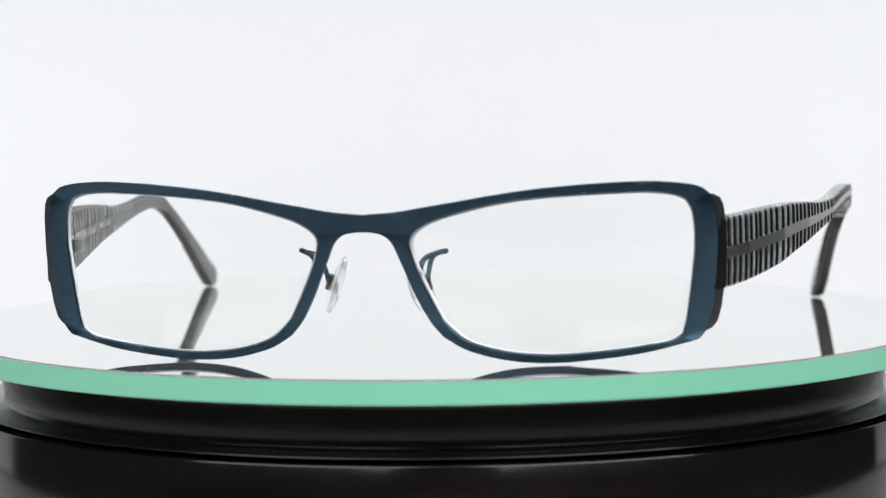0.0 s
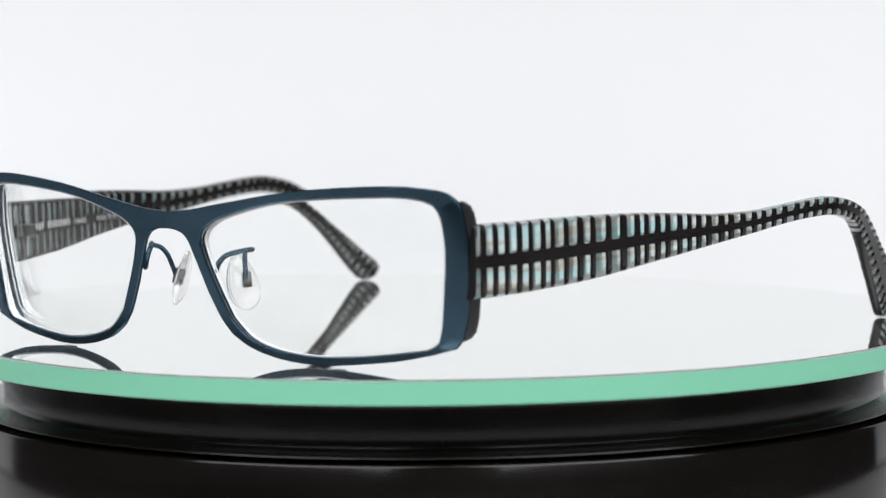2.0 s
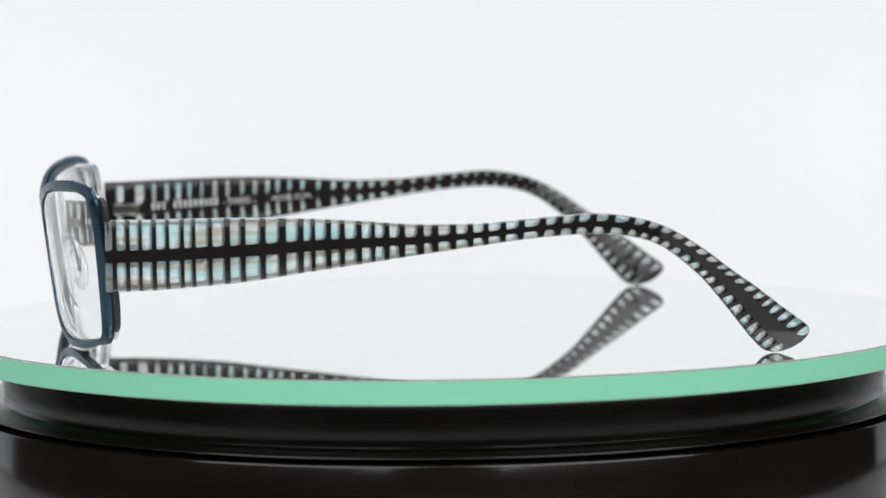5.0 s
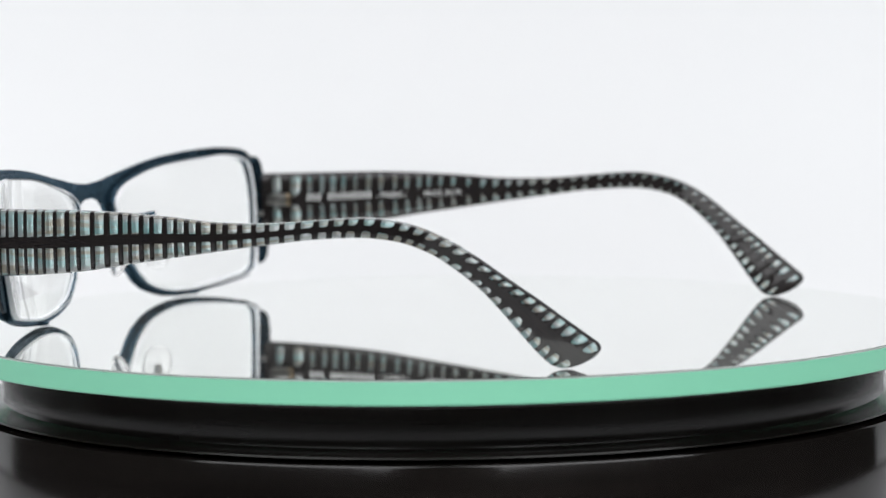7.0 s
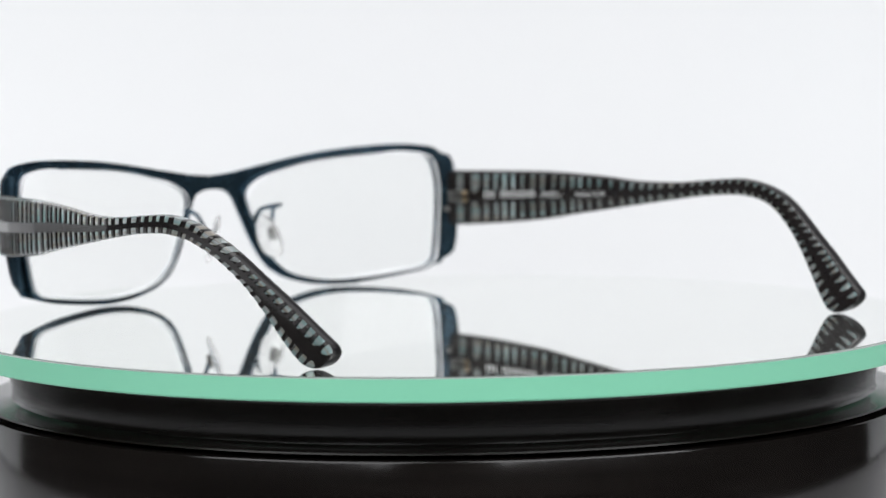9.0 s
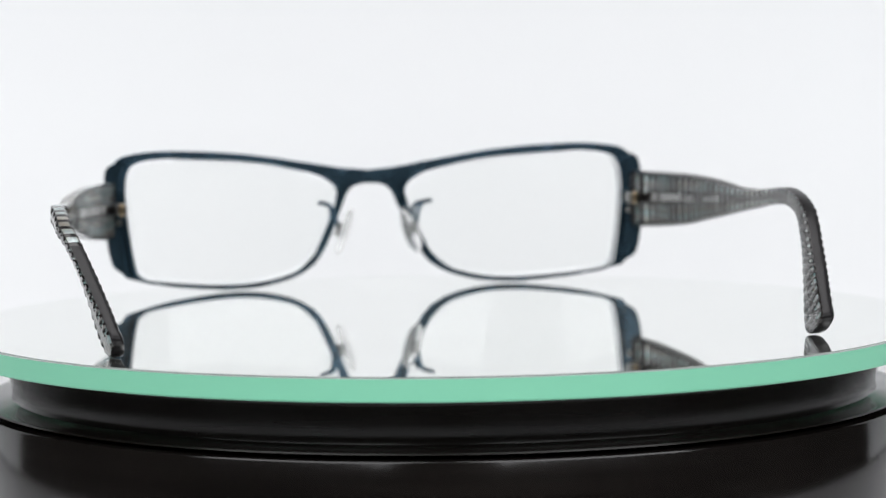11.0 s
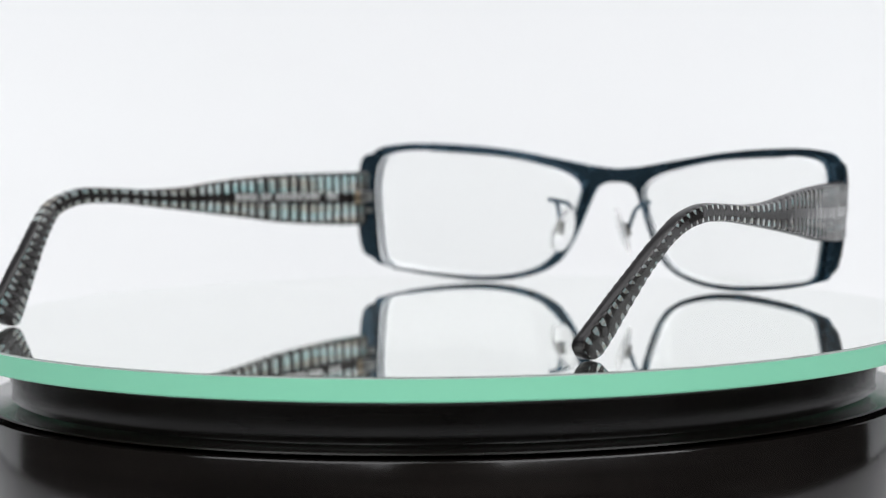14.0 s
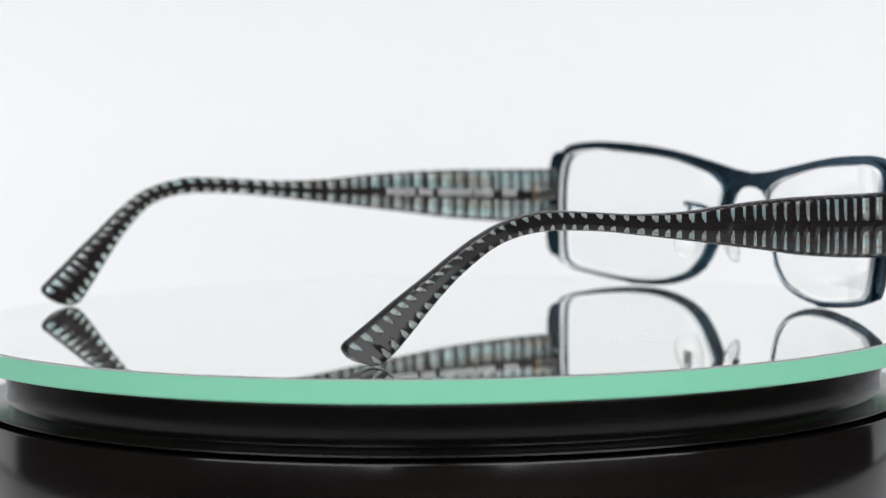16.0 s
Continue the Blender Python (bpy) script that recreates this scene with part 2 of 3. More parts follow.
def build_setting():
    bm = box(bmesh.new(), (1.6, 0.77, 0.03), pose(0, 0.045, TABLE_Z - 0.015), 0.003)
    tagged(part("table_top", bm, WHITE_TOP, None), "white matt table top under the turntable", "table", kind="structure")
    bm = box(bmesh.new(), (2.4, 0.004, 2.05), pose(0, 0.85, 0.32), 0.001)
    tagged(part("backdrop", bm, PAPER, None), "plain white paper backdrop hanging behind the table", "backdrop", kind="structure")
    for side in (-1, 1):
        bm = box(bmesh.new(), (0.006, 0.40, 1.15), pose(side * 0.85, 0.64, TABLE_Z + 0.58), 0.001)
        tagged(part("tent_side", bm, PAPER, None), "white fabric side panel of the light tent", "panel", kind="structure")
    # the dim room around
    for name, size, at in (("wall_north", (5, 0.1, 3), (0, 2.55, 0.7)), ("wall_south", (5, 0.1, 3), (0, -2.55, 0.7)),
                           ("wall_east", (0.1, 5, 3), (2.55, 0, 0.7)), ("wall_west", (0.1, 5, 3), (-2.55, 0, 0.7)),
                           ("ceiling", (5.2, 5.2, 0.1), (0, 0, 2.25)), ("floor", (5.2, 5.2, 0.1), (0, 0, -0.85))):
        tagged(part(name, box(bmesh.new(), size, pose(*at)), DIM_WALL, None, smooth=False), "plain dim grey room surface", name.split("_")[0], kind="structure")


# ---- the turntable ----
DISC_R, DISC_H = 0.10426, 0.0047


def build_turntable():
    base = tagged(new("turntable"), "round black plastic turntable with a mirrored glass top", "turntable")
    base.location = (0, 0, TABLE_Z)
    up = -TABLE_Z
    rim = [(0, 0.0), (0.0990, 0.0), (0.0999, 0.0012), (0.1001, up - 0.0165), (0.0999, up - 0.0162), (0.0972, up - 0.0160), (0.0, up - 0.0160)]
    part("base", lathe(rim), GLOSSY_PLASTIC, base, "glossy black base drum")
    # a flange below, a waist, and a flare up to the glass
    waist = [(0, -0.0153), (0.0985, -0.0153), (0.0990, -0.0151), (0.0988, -0.0148), (0.0980, -0.0146), (0.0940, -0.0143), (0.0932, -0.0140), (0.0930, -0.0134), (0.0930, -0.0120),
             (0.0933, -0.0105), (0.0938, -0.0092), (0.0945, -0.0080), (0.0954, -0.0067), (0.0961, -0.0058), (0.0962, -0.0050), (0.0, -0.0048)]
    spin = part("platter", lathe([(r, up + z) for r, z in waist]), PLASTIC, base, "satin black platter with a thin flange")
    e, c = DISC_H, 0.00035
    part("mirror", lathe([(0, up - 0.0006), (DISC_R - 0.0007, up - 0.0006), (DISC_R - 0.0007, up), (0, up)]), MIRROR, spin, "silvered mirror surface")
    r = DISC_R
    ring = part("glass_edge", lathe([(0, up - e), (r - c, up - e), (r, up - e + c), (r, up - c), (r - 0.0006, up - c), (r - 0.0006, up - 0.0007), (0, up - 0.0007)]), EDGE, spin, "sea-green ground glass edge")
    part("bevel", lathe([(r - 0.00002, up - c + 0.00002), (r - c, up - 0.0001), (r - 0.0006, up - 0.0001), (r - 0.0006, up - c + 0.00002), (r - 0.00002, up - c + 0.00002)]), BEVEL, ring, "polished grey bevel of the glass")
    return spin


# ---- the glasses ----
# Their own space: x to one side, y back along the temples, z up from the glass; the front's middle lies off the turning axis.
SEAT = pose(-0.012526, -0.072636, 0, 0, 0, -11.721)
MM = 0.001
OUTER = [  # half of the front's outline (x, z), from the bridge over the top, down the side and back under
    [(0, 28.2), (6, 28.7), (12, 29.7), (17.4, 30.6), (25, 31.9), (32.5, 32.9), (42.5, 33.7), (52, 34.0), (58.5, 33.5), (61.4, 32.8), (62.7, 31.8)],
    [(62.7, 31.8), (63.5, 30.8), (64.1, 27.8), (64.4, 23.0), (64.0, 16.0), (63.4, 10.8), (62.4, 7.1), (61.8, 5.7), (60.6, 4.3)],
    [(60.6, 4.3), (56, 3.1), (51.2, 2.0), (46.5, 1.3), (41.3, 0.75), (36.1, 0.35), (30.9, 0.4), (26.0, 0.9), (21.6, 1.9), (17.9, 3.2), (14.4, 5.4)],
    [(14.4, 5.4), (12.0, 8.4), (9.5, 13.2), (7.9, 17.1), (6.6, 20.2), (5.4, 22.9), (3.7, 24.4), (1.4, 24.9), (0, 24.9)]]
INNER = [  # the lens opening, in the same four stretches
    [(9.2, 24.6), (10.4, 25.6), (13.1, 27.1), (18.4, 28.7), (24.8, 30.2), (31.2, 31.1), (39.4, 31.7), (46.5, 32.0), (51.7, 32.1), (56.4, 31.6), (58.7, 30.7)],
    [(58.7, 30.7), (59.8, 28.9), (60.3, 25.5), (60.3, 21.3), (59.6, 14.9), (58.7, 8.6), (57.9, 5.4)],
    [(57.9, 5.4), (55.9, 4.0), (51.9, 3.3), (46.8, 2.6), (40.5, 2.0), (34.1, 1.7), (27.9, 2.1), (22.7, 3.1), (18.8, 4.5), (16.4, 6.3), (14.3, 8.5)],
    [(14.3, 8.5), (12.0, 13.2), (9.9, 18.0), (8.8, 21.5), (8.6, 23.2), (9.2, 24.6)]]
STRETCH = (44, 26, 44, 30)


def bow(x, z, side):
    """How far back the front's face lies: bowed round the face, leaning, and bent a little to one side."""
    return (-11.3 + 11.15 * (x / 64) ** 2 + side * 0.95 * x / 64 + 0.11 * (30 - z)) * MM


def place(side, x, z, off):
    return SEAT @ Vector((side * x * MM, bow(x, z, side) + off * MM, z * MM))


def half_loop(stretches):
    rows = []
    for s, n in zip(stretches, STRETCH):
        line = resample(catmull(s, 5), n + 1)
        rows.append(line[:-1])
    rows.append(np.array([stretches[-1][-1]], float))
    return np.concatenate(rows)


def offset(line, d, closed):
    """The line moved by d across its own way (to the right of it)."""
    if closed:
        t = np.roll(line, -1, 0) - np.roll(line, 1, 0)
    else:
        t = np.gradient(line, axis=0)
    t = t / np.maximum(np.linalg.norm(t, axis=1, keepdims=True), 1e-9)
    return line + d * np.stack([t[:, 1], -t[:, 0]], 1)


def front_plate():
    """The flat blue front with both lens openings, chamfered all round."""
    bm = bmesh.new()
    out, inn = half_loop(OUTER), half_loop(INNER)
    cut = [(0.14, 0.0), (0.0, 0.14), (0.0, 0.72), (0.14, 0.86)]
    for side in (-1, 1):
        o_rings, i_rings = [], []
        for inset, off in cut:
            o, i = offset(out, inset, False), offset(inn, -inset, False)
            o[0, 0] = o[-1, 0] = 0.0
            o_rings.append([bm.verts.new(place(side, x, z, off)) for x, z in o])
            i_rings.append([bm.verts.new(place(side, x, z, off)) for x, z in i[:-1]])
        n = len(o_rings[0])
        for k in range(3):
            for a in range(n - 1):
                bm.faces.new((o_rings[k][a], o_rings[k][a + 1], o_rings[k + 1][a + 1], o_rings[k + 1][a]))
                b = (a + 1) % (n - 1)
                bm.faces.new((i_rings[k][a], i_rings[k][b], i_rings[k + 1][b], i_rings[k + 1][a]))
        for k in (0, 3):
            for a in range(n - 1):
                b = (a + 1) % (n - 1)
                bm.faces.new((o_rings[k][a], o_rings[k][a + 1], i_rings[k][b], i_rings[k][a]))
            bm.faces.new((o_rings[k][0], i_rings[k][0], o_rings[k][-1]))
    bmesh.ops.remove_doubles(bm, verts=bm.verts, dist=2e-6)
    return bm


def ring_mesh(side, inner, width, off0, off1, lip=0.12):
    """A closed ring round the lens opening, from off0 to off1 behind the face."""
    bm = bmesh.new()
    line = half_loop(INNER)[:-1]
    prof = [(inner, off0 + lip), (inner - lip, off0), (inner - width + lip, off0), (inner - width, off0 + lip), (inner - width, off1 - lip), (inner - width + lip, off1), (inner - lip, off1), (inner, off1 - lip)]
    rings = [[bm.verts.new(place(side, x, z, off)) for x, z in offset(line, d, True)] for d, off in prof]
    n = len(line)
    for a, b in zip(rings, rings[1:] + rings[:1]):
        for i in range(n):
            j = (i + 1) % n
            bm.faces.new((a[i], a[j], b[j], b[i]))
    return bm


OPTIC = np.array([33.5, 21.0])  # optical centre of a lens


def lens_back(p):
    """Depth of the hollow back surface behind the face: a minus lens, thin in the middle."""
    return 1.3 + 0.0028 * float(((p - OPTIC) ** 2).sum())


def lens_mesh(side):
    bm = bmesh.new()
    line = half_loop(INNER)[:-1]
    rim, face = offset(line, -0.12, True), offset(line, 0.35, True)
    n = len(line)
    skins = []
    for front in (True, False):
        edge = [bm.verts.new(place(side, *p, 0.75 if front else lens_back(p) - 0.25)) for p in rim]
        rings = []
        for k in (1.0, 0.9, 0.8, 0.7, 0.6, 0.5, 0.4, 0.3, 0.2, 0.1):
            ring = [OPTIC + (p - OPTIC) * k for p in face]
            rings.append([bm.verts.new(place(side, *p, 0.35 if front else lens_back(p))) for p in ring])
        centre = bm.verts.new(place(side, *OPTIC, 0.35 if front else lens_back(OPTIC)))
        for a, b in zip([edge] + rings, rings):
            for i in range(n):
                j = (i + 1) % n
                bm.faces.new((a[i], a[j], b[j], b[i])).material_index = 1 if a is edge else 0
        for i in range(n):
            bm.faces.new((rings[-1][i], rings[-1][(i + 1) % n], centre))
        skins.append(edge)
    for i in range(n):
        j = (i + 1) % n
        bm.faces.new((skins[0][i], skins[0][j], skins[1][j], skins[1][i])).material_index = 1
    return bm


def slab(side, outline, off0, off1, lip=0.15):
    """A flat piece of the given outline (x, z), bent with the face, chamfered."""
    bm = bmesh.new()
    line = np.array(outline, float)
    rings = [[bm.verts.new(place(side, x, z, off)) for x, z in offset(line, d, True)] for d, off in ((lip, off0), (0, off0 + lip), (0, off1 - lip), (lip, off1))]
    n = len(line)
    for a, b in zip(rings, rings[1:]):
        for i in range(n):
            j = (i + 1) % n
            bm.faces.new((a[i], a[j], b[j], b[i]))
    bm.faces.new(rings[0])
    bm.faces.new(rings[-1])
    return bm


END_PLATE = [(60.8, 31.0), (63.5, 31.4), (64.7, 30.7), (65.3, 29.3), (65.6, 26.7), (65.7, 20.6), (65.3, 14.6), (64.7, 10.4), (63.9, 7.5), (62.9, 6.3), (61.6, 5.7), (60.6, 6.6), (61.4, 14), (61.8, 23)]
# temple: top and bottom edge (y, z), station by station
TOP = [(2.4, 27.2), (10, 27.3), (20, 27.5), (30, 27.6), (40, 27.4), (50, 26.9), (60, 26.2), (72, 26.3), (82, 27.1), (92, 27.8), (97.5, 27.4), (103, 26.2), (108, 24.1), (113, 21.0), (119, 16.6), (124.3, 12.9), (129.2, 9.2), (133, 6.4), (134.9, 4.9), (135, 3.6), (133.7, 2.2)]
LOW = [(2.4, 13.6), (10, 14.0), (20, 14.8), (30, 15.9), (40, 17.5), (50, 19.0), (60, 20.5), (72, 22.2), (81.5, 23.4), (91, 24.0), (96, 23.8), (100.5, 23.1), (104.5, 21.7), (108.5, 19.2), (113.5, 15.0), (118, 9.9), (122.8, 4.0), (125.6, 1.1), (127.2, 0.35), (129, 0.2), (131.4, 0.9)]
SPREAD = {1: [(0, 63.8), (2, 64.1), (12, 67.4), (31, 72.3), (48, 75.8), (70, 79.2), (95, 81.2), (105, 80.6), (118, 76.5), (135, 71.6)],
          -1: [(0, 63.8), (2, 64.0), (12, 66.6), (31, 70.3), (48, 72.6), (70, 74.3), (95, 75.1), (105, 74.9), (135, 74.6)]}
THICK = [(0, 3.4), (20, 3.6), (60, 3.3), (95, 3.0), (118, 3.2), (131, 3.0), (134, 2.2), (135.5, 1.2)]
BARS = {1: [4.1, 6.6, 8.9, 11.5, 13.9, 16.7, 18.7, 21.8, 25.0, 27.8, 31.5, 35.1, 38.6, 40.7, 43.6, 46.0, 49.2, 51.7, 54.2, 56.9, 60.5, 63.0, 66.4, 69.6, 72.4, 75.6, 78.9, 82.9, 85.9, 89.0, 92.0, 95.3, 99.1, 101.7],
        -1: [8.1, 12.7, 15.3, 18.1, 20.9, 23.5, 26.3, 29.6, 32.9, 36.0, 39.1, 41.7, 44.3, 47.1, 50.7, 54.4, 57.7, 60.9, 63.9, 66.7, 70.0, 73.8, 76.9, 79.9, 83.3, 86.6]}
EDGE_ROWS = [(-0.36, 0.95), (-0.15, 1.0), (0.15, 1.0), (0.36, 0.95)]


def temple_section(spine):
    """Once round a temple: (across, up, sunk) rows; the sunk rows lie deeper where there is a window."""
    s0, s1 = spine, spine + 0.03
    sm = (s1 + 0.86) / 2
    half = [(-0.5, s0, 0), (-0.5, s1, 1), (-0.49, sm, 1), (-0.47, 0.86, 1)] + [(a, b, 0) for a, b in EDGE_ROWS] + [(0.47, 0.86, 1), (0.49, sm, 1), (0.5, s1, 1), (0.5, s0, 0)]
    return half + [(a, -b, k) for a, b, k in reversed(half)]


def temple_mesh(side):
    """A temple lofted along its bend; the windows between the bars are sunk into both faces."""
    bm = bmesh.new()
    bars_uv, zone_uv = bm.loops.layers.uv.new("bars"), bm.loops.layers.uv.new("zone")
    late = -0.7 if side < 0 else 0.0  # the two bends differ a little
    top, low = (catmull([(y + late * min(max((y - 70) / 40, 0), 1), z) for y, z in e], 8) for e in (TOP, LOW))
    mid = (top + low) / 2
    arc = np.concatenate([[0], np.cumsum(np.linalg.norm(np.diff(mid, axis=0), axis=1))]) + 2.4
    # bar count along the arc: the given bars as far as the bend, then an even beat
    marks = list(BARS[side])
    rng = random.Random(5)
    while marks[-1] < arc[-1] + 3:
        marks.append(marks[-1] + 2.35 + rng.uniform(-0.35, 0.35))
    marks.insert(0, 2 * marks[0] - marks[1])
    wide = [0.12, 0.125, 0.135, 0.15, 0.17, 0.17] if side > 0 else [0.29, 0.30, 0.29, 0.27, 0.28, 0.22]
    vary = np.array([rng.uniform(-1, 1) for _ in marks]) * (0.03 if side > 0 else 0.07)
    widths = np.interp(marks, [0, 20, 45, 70, 110, 150], wide) + vary
    stations = []
    for i in range(len(marks) - 1):
        a, b = widths[i], widths[i + 1]
        for k, deep in ((0.0, 0), (a, 0), (a + 0.03, 1), (0.5, 1), (1 - b - 0.03, 1), (1 - b, 0)):
            stations.append((marks[i] + (marks[i + 1] - marks[i]) * k, deep, i + k, a if k < 0.5 else b))
    last = arc[-1] - 3.0
    stations = [q for q in stations if arc[0] + 0.3 < q[0] < last]
    first_bar = stations[0][3]
    tail = [(x, 0, stations[-1][2] + (x - stations[-1][0]) / 2.4, stations[-1][3]) for x in arc if x >= last]
    stations = [(arc[0], 0, stations[0][2] - 0.1, first_bar)] + stations + tail
    sink = 0.14 if side > 0 else 0.04
    rings, uvs, rows = [], [], []
    for x, deep, count, bar in stations:
        yt, zt, yl, zl = (np.interp(x, arc, e[:, k]) for e in (top, low) for k in (0, 1))
        ym, zm = (yt + yl) / 2, (zt + zl) / 2
        cx = np.interp(ym, *zip(*SPREAD[side]))
        th = np.interp(ym, *zip(*THICK))
        spine = np.interp(x, [0, 30, 60, 95, 112, 125, 145], [0.16, 0.18, 0.24, 0.29, 0.32, 0.36, 0.38] if side > 0 else [0.16, 0.18, 0.26, 0.33, 0.32, 0.29, 0.26])
        rows = temple_section(spine)
        ring = []
        for a, b, sunk in rows:
            across = a * th - math.copysign(sink * th if a > 0 else 0.03 * th, a) * sunk * deep
            z = zm + b * (zt - zl) / 2
            lean = 0.235 * (min(max(24.0 - z, 0), 24.0)) * min(max((x - 96) / 12, 0), 1) if side < 0 else 0.0
            ring.append(bm.verts.new(SEAT @ Vector((side * (cx + across - lean) * MM, (ym + b * (yt - yl) / 2) * MM, z * MM))))
        rings.append(ring)
        uvs.append((count, spine, bar, x))
    n = len(rows)
    for k in range(len(rings) - 1):
        for s in range(n):
            j = (s + 1) % n
            f = bm.faces.new((rings[k][s], rings[k][j], rings[k + 1][j], rings[k + 1][s]))
            a = (rows[s][0] + rows[j][0]) / 2
            f.material_index = 0 if a > 0.40 else (1 if a < -0.40 else (2 if side > 0 and uvs[k][3] < 112 else 3))
            for loop, (q, c) in zip(f.loops, ((k, s), (k, j), (k + 1, j), (k + 1, s))):
                level = rows[c][1]
                if abs(level) < 0.8 and rows[c][2] == 0:
                    level = math.copysign(uvs[q][1], level)
                elif rows[c][2] and abs(level) < 0.8:
                    level = math.copysign(max(abs(level), uvs[q][1] + 0.03), level)
                loop[bars_uv].uv = (uvs[q][0], level)
                loop[zone_uv].uv = (uvs[q][1], uvs[q][2])
    bm.faces.new(rings[0]).material_index = 3
    bm.faces.new(rings[-1]).material_index = 3
    return bm


def inner_point(side, y, z, out):
    cx = np.interp(y, *zip(*SPREAD[side]))
    th = np.interp(y, *zip(*THICK))
    return SEAT @ Vector((side * (cx - th / 2 - out) * MM, y * MM, z * MM))


def print_bars(side):
    """Silver print inside the temple, as plain bars of its size."""
    bm = bmesh.new()
    runs = [(13.3, 17.2), (18.4, 29.0)] if side < 0 else [(12.9, 16.0), (18.7, 23.2), (23.9, 31.6), (33.6, 37.5), (38.0, 45.2)]
    for y0, y1 in runs:
        y = y0
        while y < y1 - 0.3:
            low = 20.55 + (y - 13) * 0.045
            w = 0.6
            q = [inner_point(side, a, b, 0.03) for a, b in ((y, low), (y + w, low + 0.04), (y + w, low + 1.7), (y, low + 1.66))]
            r = [inner_point(side, a, b, -0.02) for a, b in ((y, low), (y + w, low + 0.04), (y + w, low + 1.7), (y, low + 1.66))]
            q, r = [bm.verts.new(p) for p in q], [bm.verts.new(p) for p in r]
            bm.faces.new(q)
            bm.faces.new(r[::-1])
            for i in range(4):
                bm.faces.new((q[i], r[i], r[(i + 1) % 4], q[(i + 1) % 4]))
            y += w + 0.6
    return bm


def print_words(side, words, y0, z, size, parent):
    """Printed words on a temple's inner face, reading towards the tip."""
    data = bpy.data.curves.new("print", "FONT")
    data.body, data.size, data.extrude = words, size * MM, 0.01 * MM
    data.materials.append(INK)
    ob = new("print", data)
    ob.parent = parent
    a, b = inner_point(side, y0, z, 0.05), inner_point(side, y0 + 8, z + 0.36, 0.05)
    along = (b - a).normalized()
    up = Vector((0, 0, 1))
    out = along.cross(up)
    ob.matrix_local = Matrix.Translation(a) @ Matrix((along, out.cross(along), out)).transposed().to_4x4()


def pad_mesh(side):
    """Clear drop-shaped nose pad."""
    bm = bmesh.new()
    bmesh.ops.create_uvsphere(bm, u_segments=20, v_segments=14, radius=1.0)
    turn = pose(0, 0, 0, 8, -side * 17, -side * 24)
    for v in bm.verts:
        x, y, z = v.co
        wide = 1.0 - 0.22 * z
        p = turn @ Vector((x * 1.05, y * 3.2 * wide, z * 5.7))
        v.co = SEAT @ Vector(((side * 8.0 + p.x) * MM, (1.6 + p.y) * MM, (14.1 + p.z) * MM))
    return bm


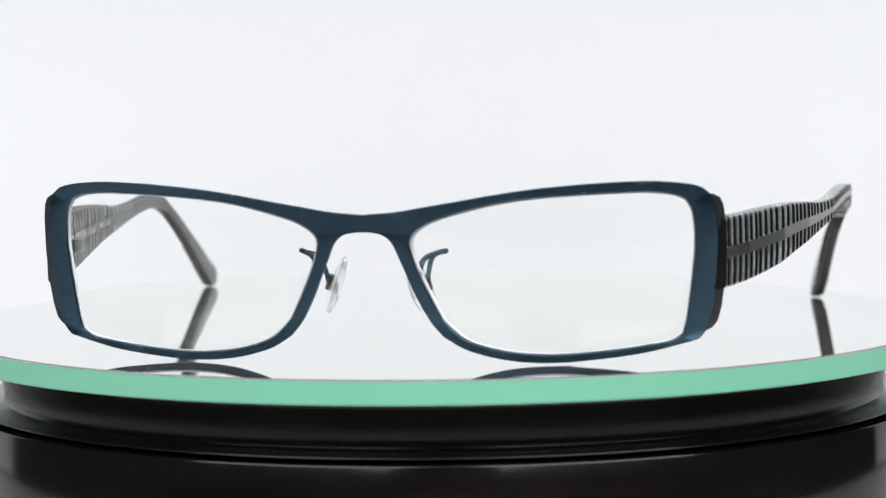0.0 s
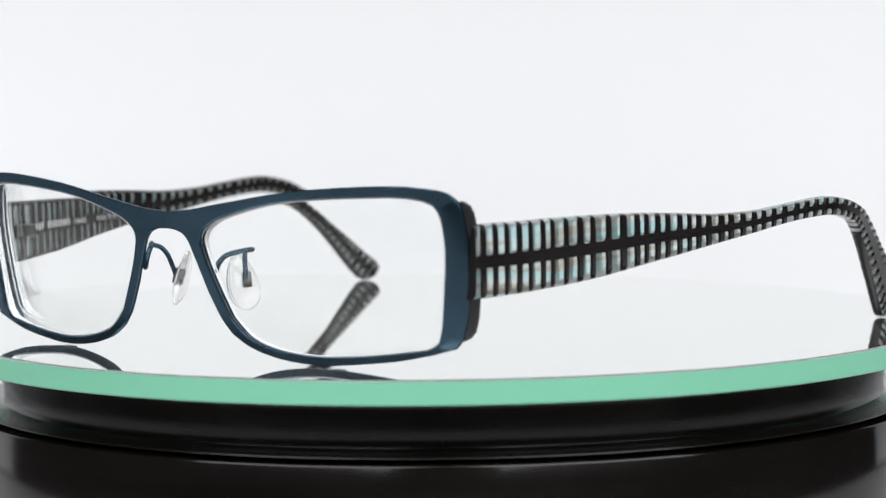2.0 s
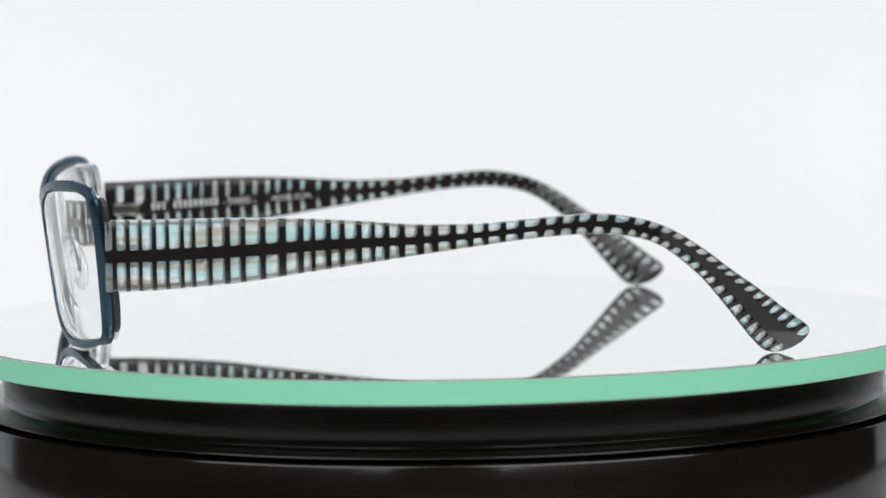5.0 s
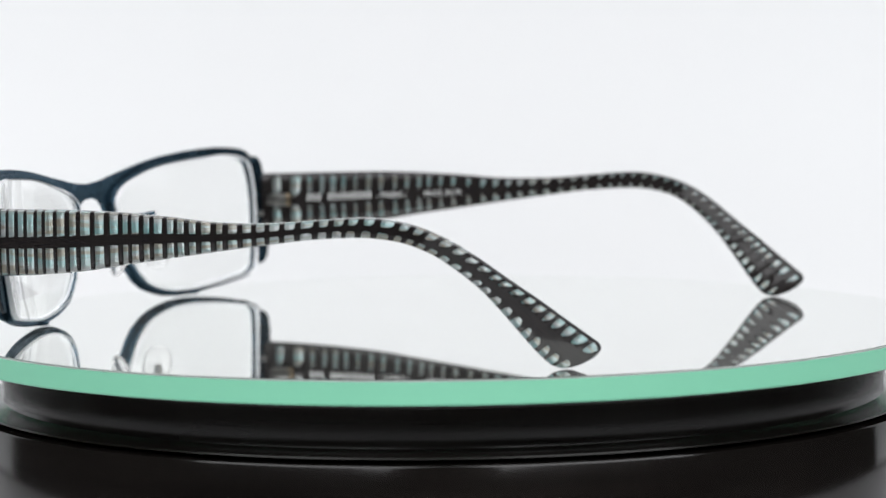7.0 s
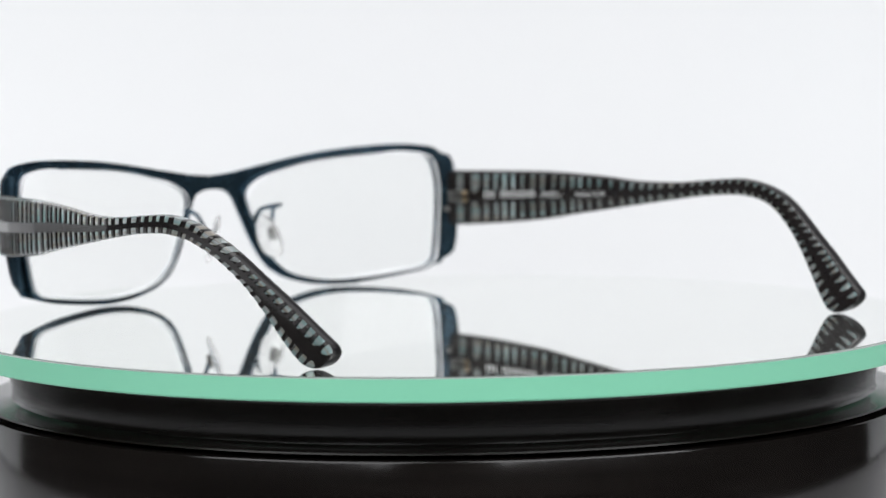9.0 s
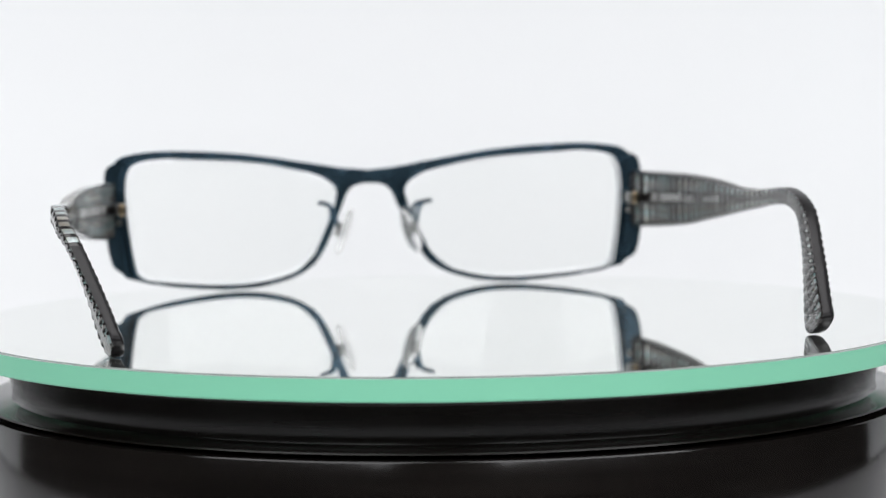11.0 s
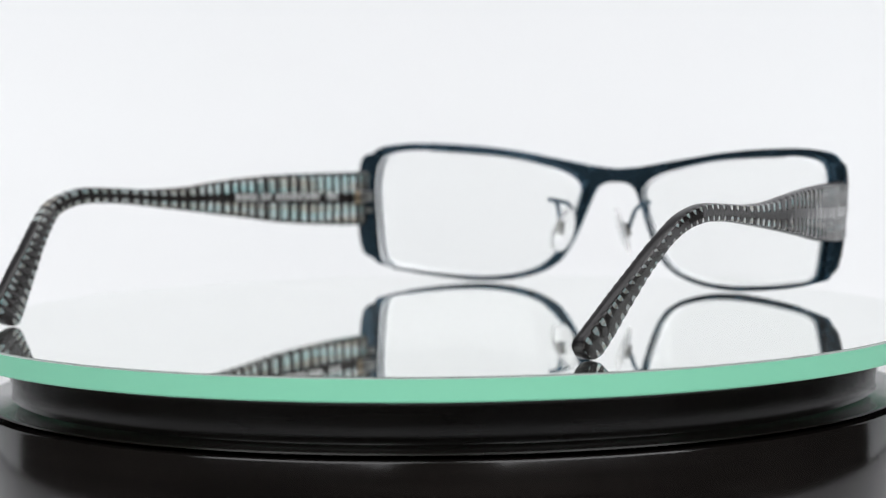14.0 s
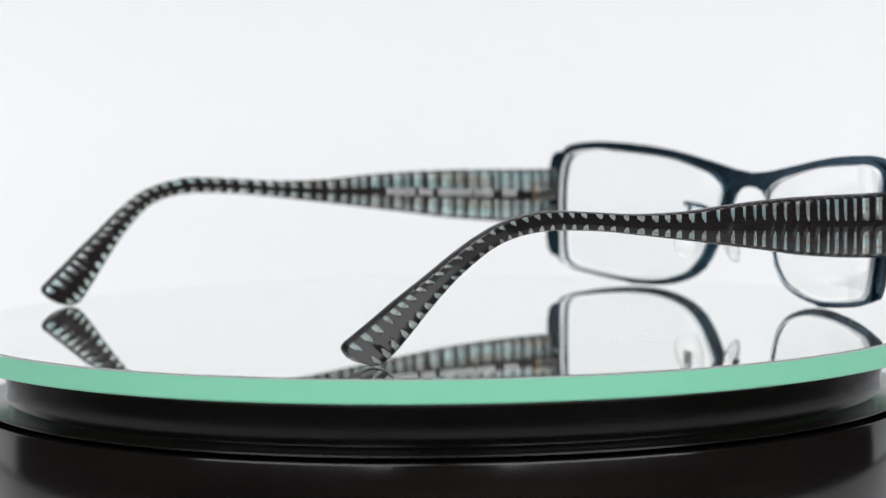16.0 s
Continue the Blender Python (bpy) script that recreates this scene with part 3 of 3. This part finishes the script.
def build_glasses():
    root = tagged(new("eyeglasses"), "rectangular satin blue metal eyeglasses with striped acetate temples, on the mirror", "eyeglasses")
    front = part("front_frame", front_plate(), BLUE, root, "satin blue metal front with a curved bridge")
    for side in (-1, 1):
        part("eyewire", ring_mesh(side, 0.0, 0.95, 0.86, 2.1), BLUE, front)
        lens = part("lens", lens_mesh(side), [LENS, LENS_EDGE], root, "clear minus lens with a pale edge", crease=14)
        lens.visible_shadow = False
        plate = part("end_plate", slab(side, END_PLATE, 0.87, 1.65), BLACK_METAL, root, "matt black end plate behind the front")
        part("end_plate_back", slab(side, [(x - 0.25, z) for x, z in END_PLATE], 1.66, 1.9, 0.08), BLUE, plate, "satin blue back of the end plate")
        bm = box(bmesh.new(), (2.6 * MM, 5.2 * MM, 2.6 * MM), SEAT @ pose(side * 61.9 * MM, 7.0 * MM, 21.0 * MM), 0.0003)
        hinge = part("hinge", bm, STEEL, root, "small steel hinge")
        for dz in (-0.55, 0.55):
            bm = tube(bmesh.new(), [(SEAT @ Vector((side * 61.9 * MM, 9.4 * MM, (21 + dz - 0.35) * MM))), (SEAT @ Vector((side * 61.9 * MM, 9.4 * MM, (21 + dz + 0.35) * MM)))], 0.85 * MM, 12, 2)
            part("knuckle", bm, BRASS, hinge, "brass hinge knuckle")
        a, b = (SEAT @ Vector((side * 62.2 * MM, bow(62.2, 17.6, side) + y * MM, 17.6 * MM)) for y in (2.2, 2.75))
        part("screw", tube(bmesh.new(), [a, b], 0.75 * MM, 14, 2), STEEL, root, "tiny steel screw")
        bm = box(bmesh.new(), (3.0 * MM, 1.9 * MM, 0.9 * MM), SEAT @ pose(side * 36.0 * MM, bow(36, 1.0, side) + 2.0 * MM, 0.95 * MM), 0.0002)
        part("closing_block", bm, BLUE, front)
        temple = part("temple", temple_mesh(side), [ACETATE_OUT[side], ACETATE_IN[side], ACETATE_EDGE, ACETATE_BLACK], root, "black acetate temple with pale blue window stripes")
        part("print", print_bars(side), INK, temple, "silver printed marks", smooth=False)
        if side < 0:
            print_words(side, "- PARIS -", 29.9, 21.2, 2.1, temple)
            print_words(side, "MADE IN FRANCE", 41.5, 21.8, 1.75, temple)
        arm = [(side * x * MM, y * MM, z * MM) for x, y, z in ((9.9, -6.6, 16.6), (10.0, -6.0, 18.4), (10.5, -4.9, 19.8), (11.6, -3.4, 20.4), (13.0, -1.9, 20.8), (13.7, -1.1, 20.9))]
        leg = [(side * x * MM, y * MM, z * MM) for x, y, z in ((12.6, -2.1, 20.7), (11.4, -0.9, 20.2), (10.4, -0.1, 18.8), (9.9, 0.5, 17.0), (9.5, 1.0, 15.2), (9.2, 1.3, 13.8))]
        bm = tube(bmesh.new(), [SEAT @ Vector(p) for p in arm], 0.52 * MM)
        tube(bm, [SEAT @ Vector(p) for p in leg], 0.48 * MM)
        part("pad_arm", bm, BLUE, root, "thin bent blue wire pad arm")
        bm = box(bmesh.new(), (1.0 * MM, 1.8 * MM, 3.2 * MM), SEAT @ pose(side * 9.3 * MM, 1.4 * MM, 14.6 * MM, 0, -side * 17, -side * 24), 0.0003)
        part("pad_socket", bm, STEEL, root, "small grey steel pad socket")
        pad = part("nose_pad", pad_mesh(side), PAD, root, "clear silicone nose pad")
        pad.visible_shadow = False
    return root


build_setting()
PLATTER = build_turntable()
GLASSES = build_glasses()


def turn_at(t):
    return math.degrees(-0.248565 * t - 0.000497955 * t * t + 3.014241e-05 * t ** 3)


def motions():
    times = [i * 0.5 for i in range(33)]
    walk(GLASSES, [(t, pose(0, 0, 0, 0, 0, turn_at(t))) for t in times])
    walk(PLATTER, [(t, pose(0, 0, 0, 0, 0, turn_at(t))) for t in times])


motions()
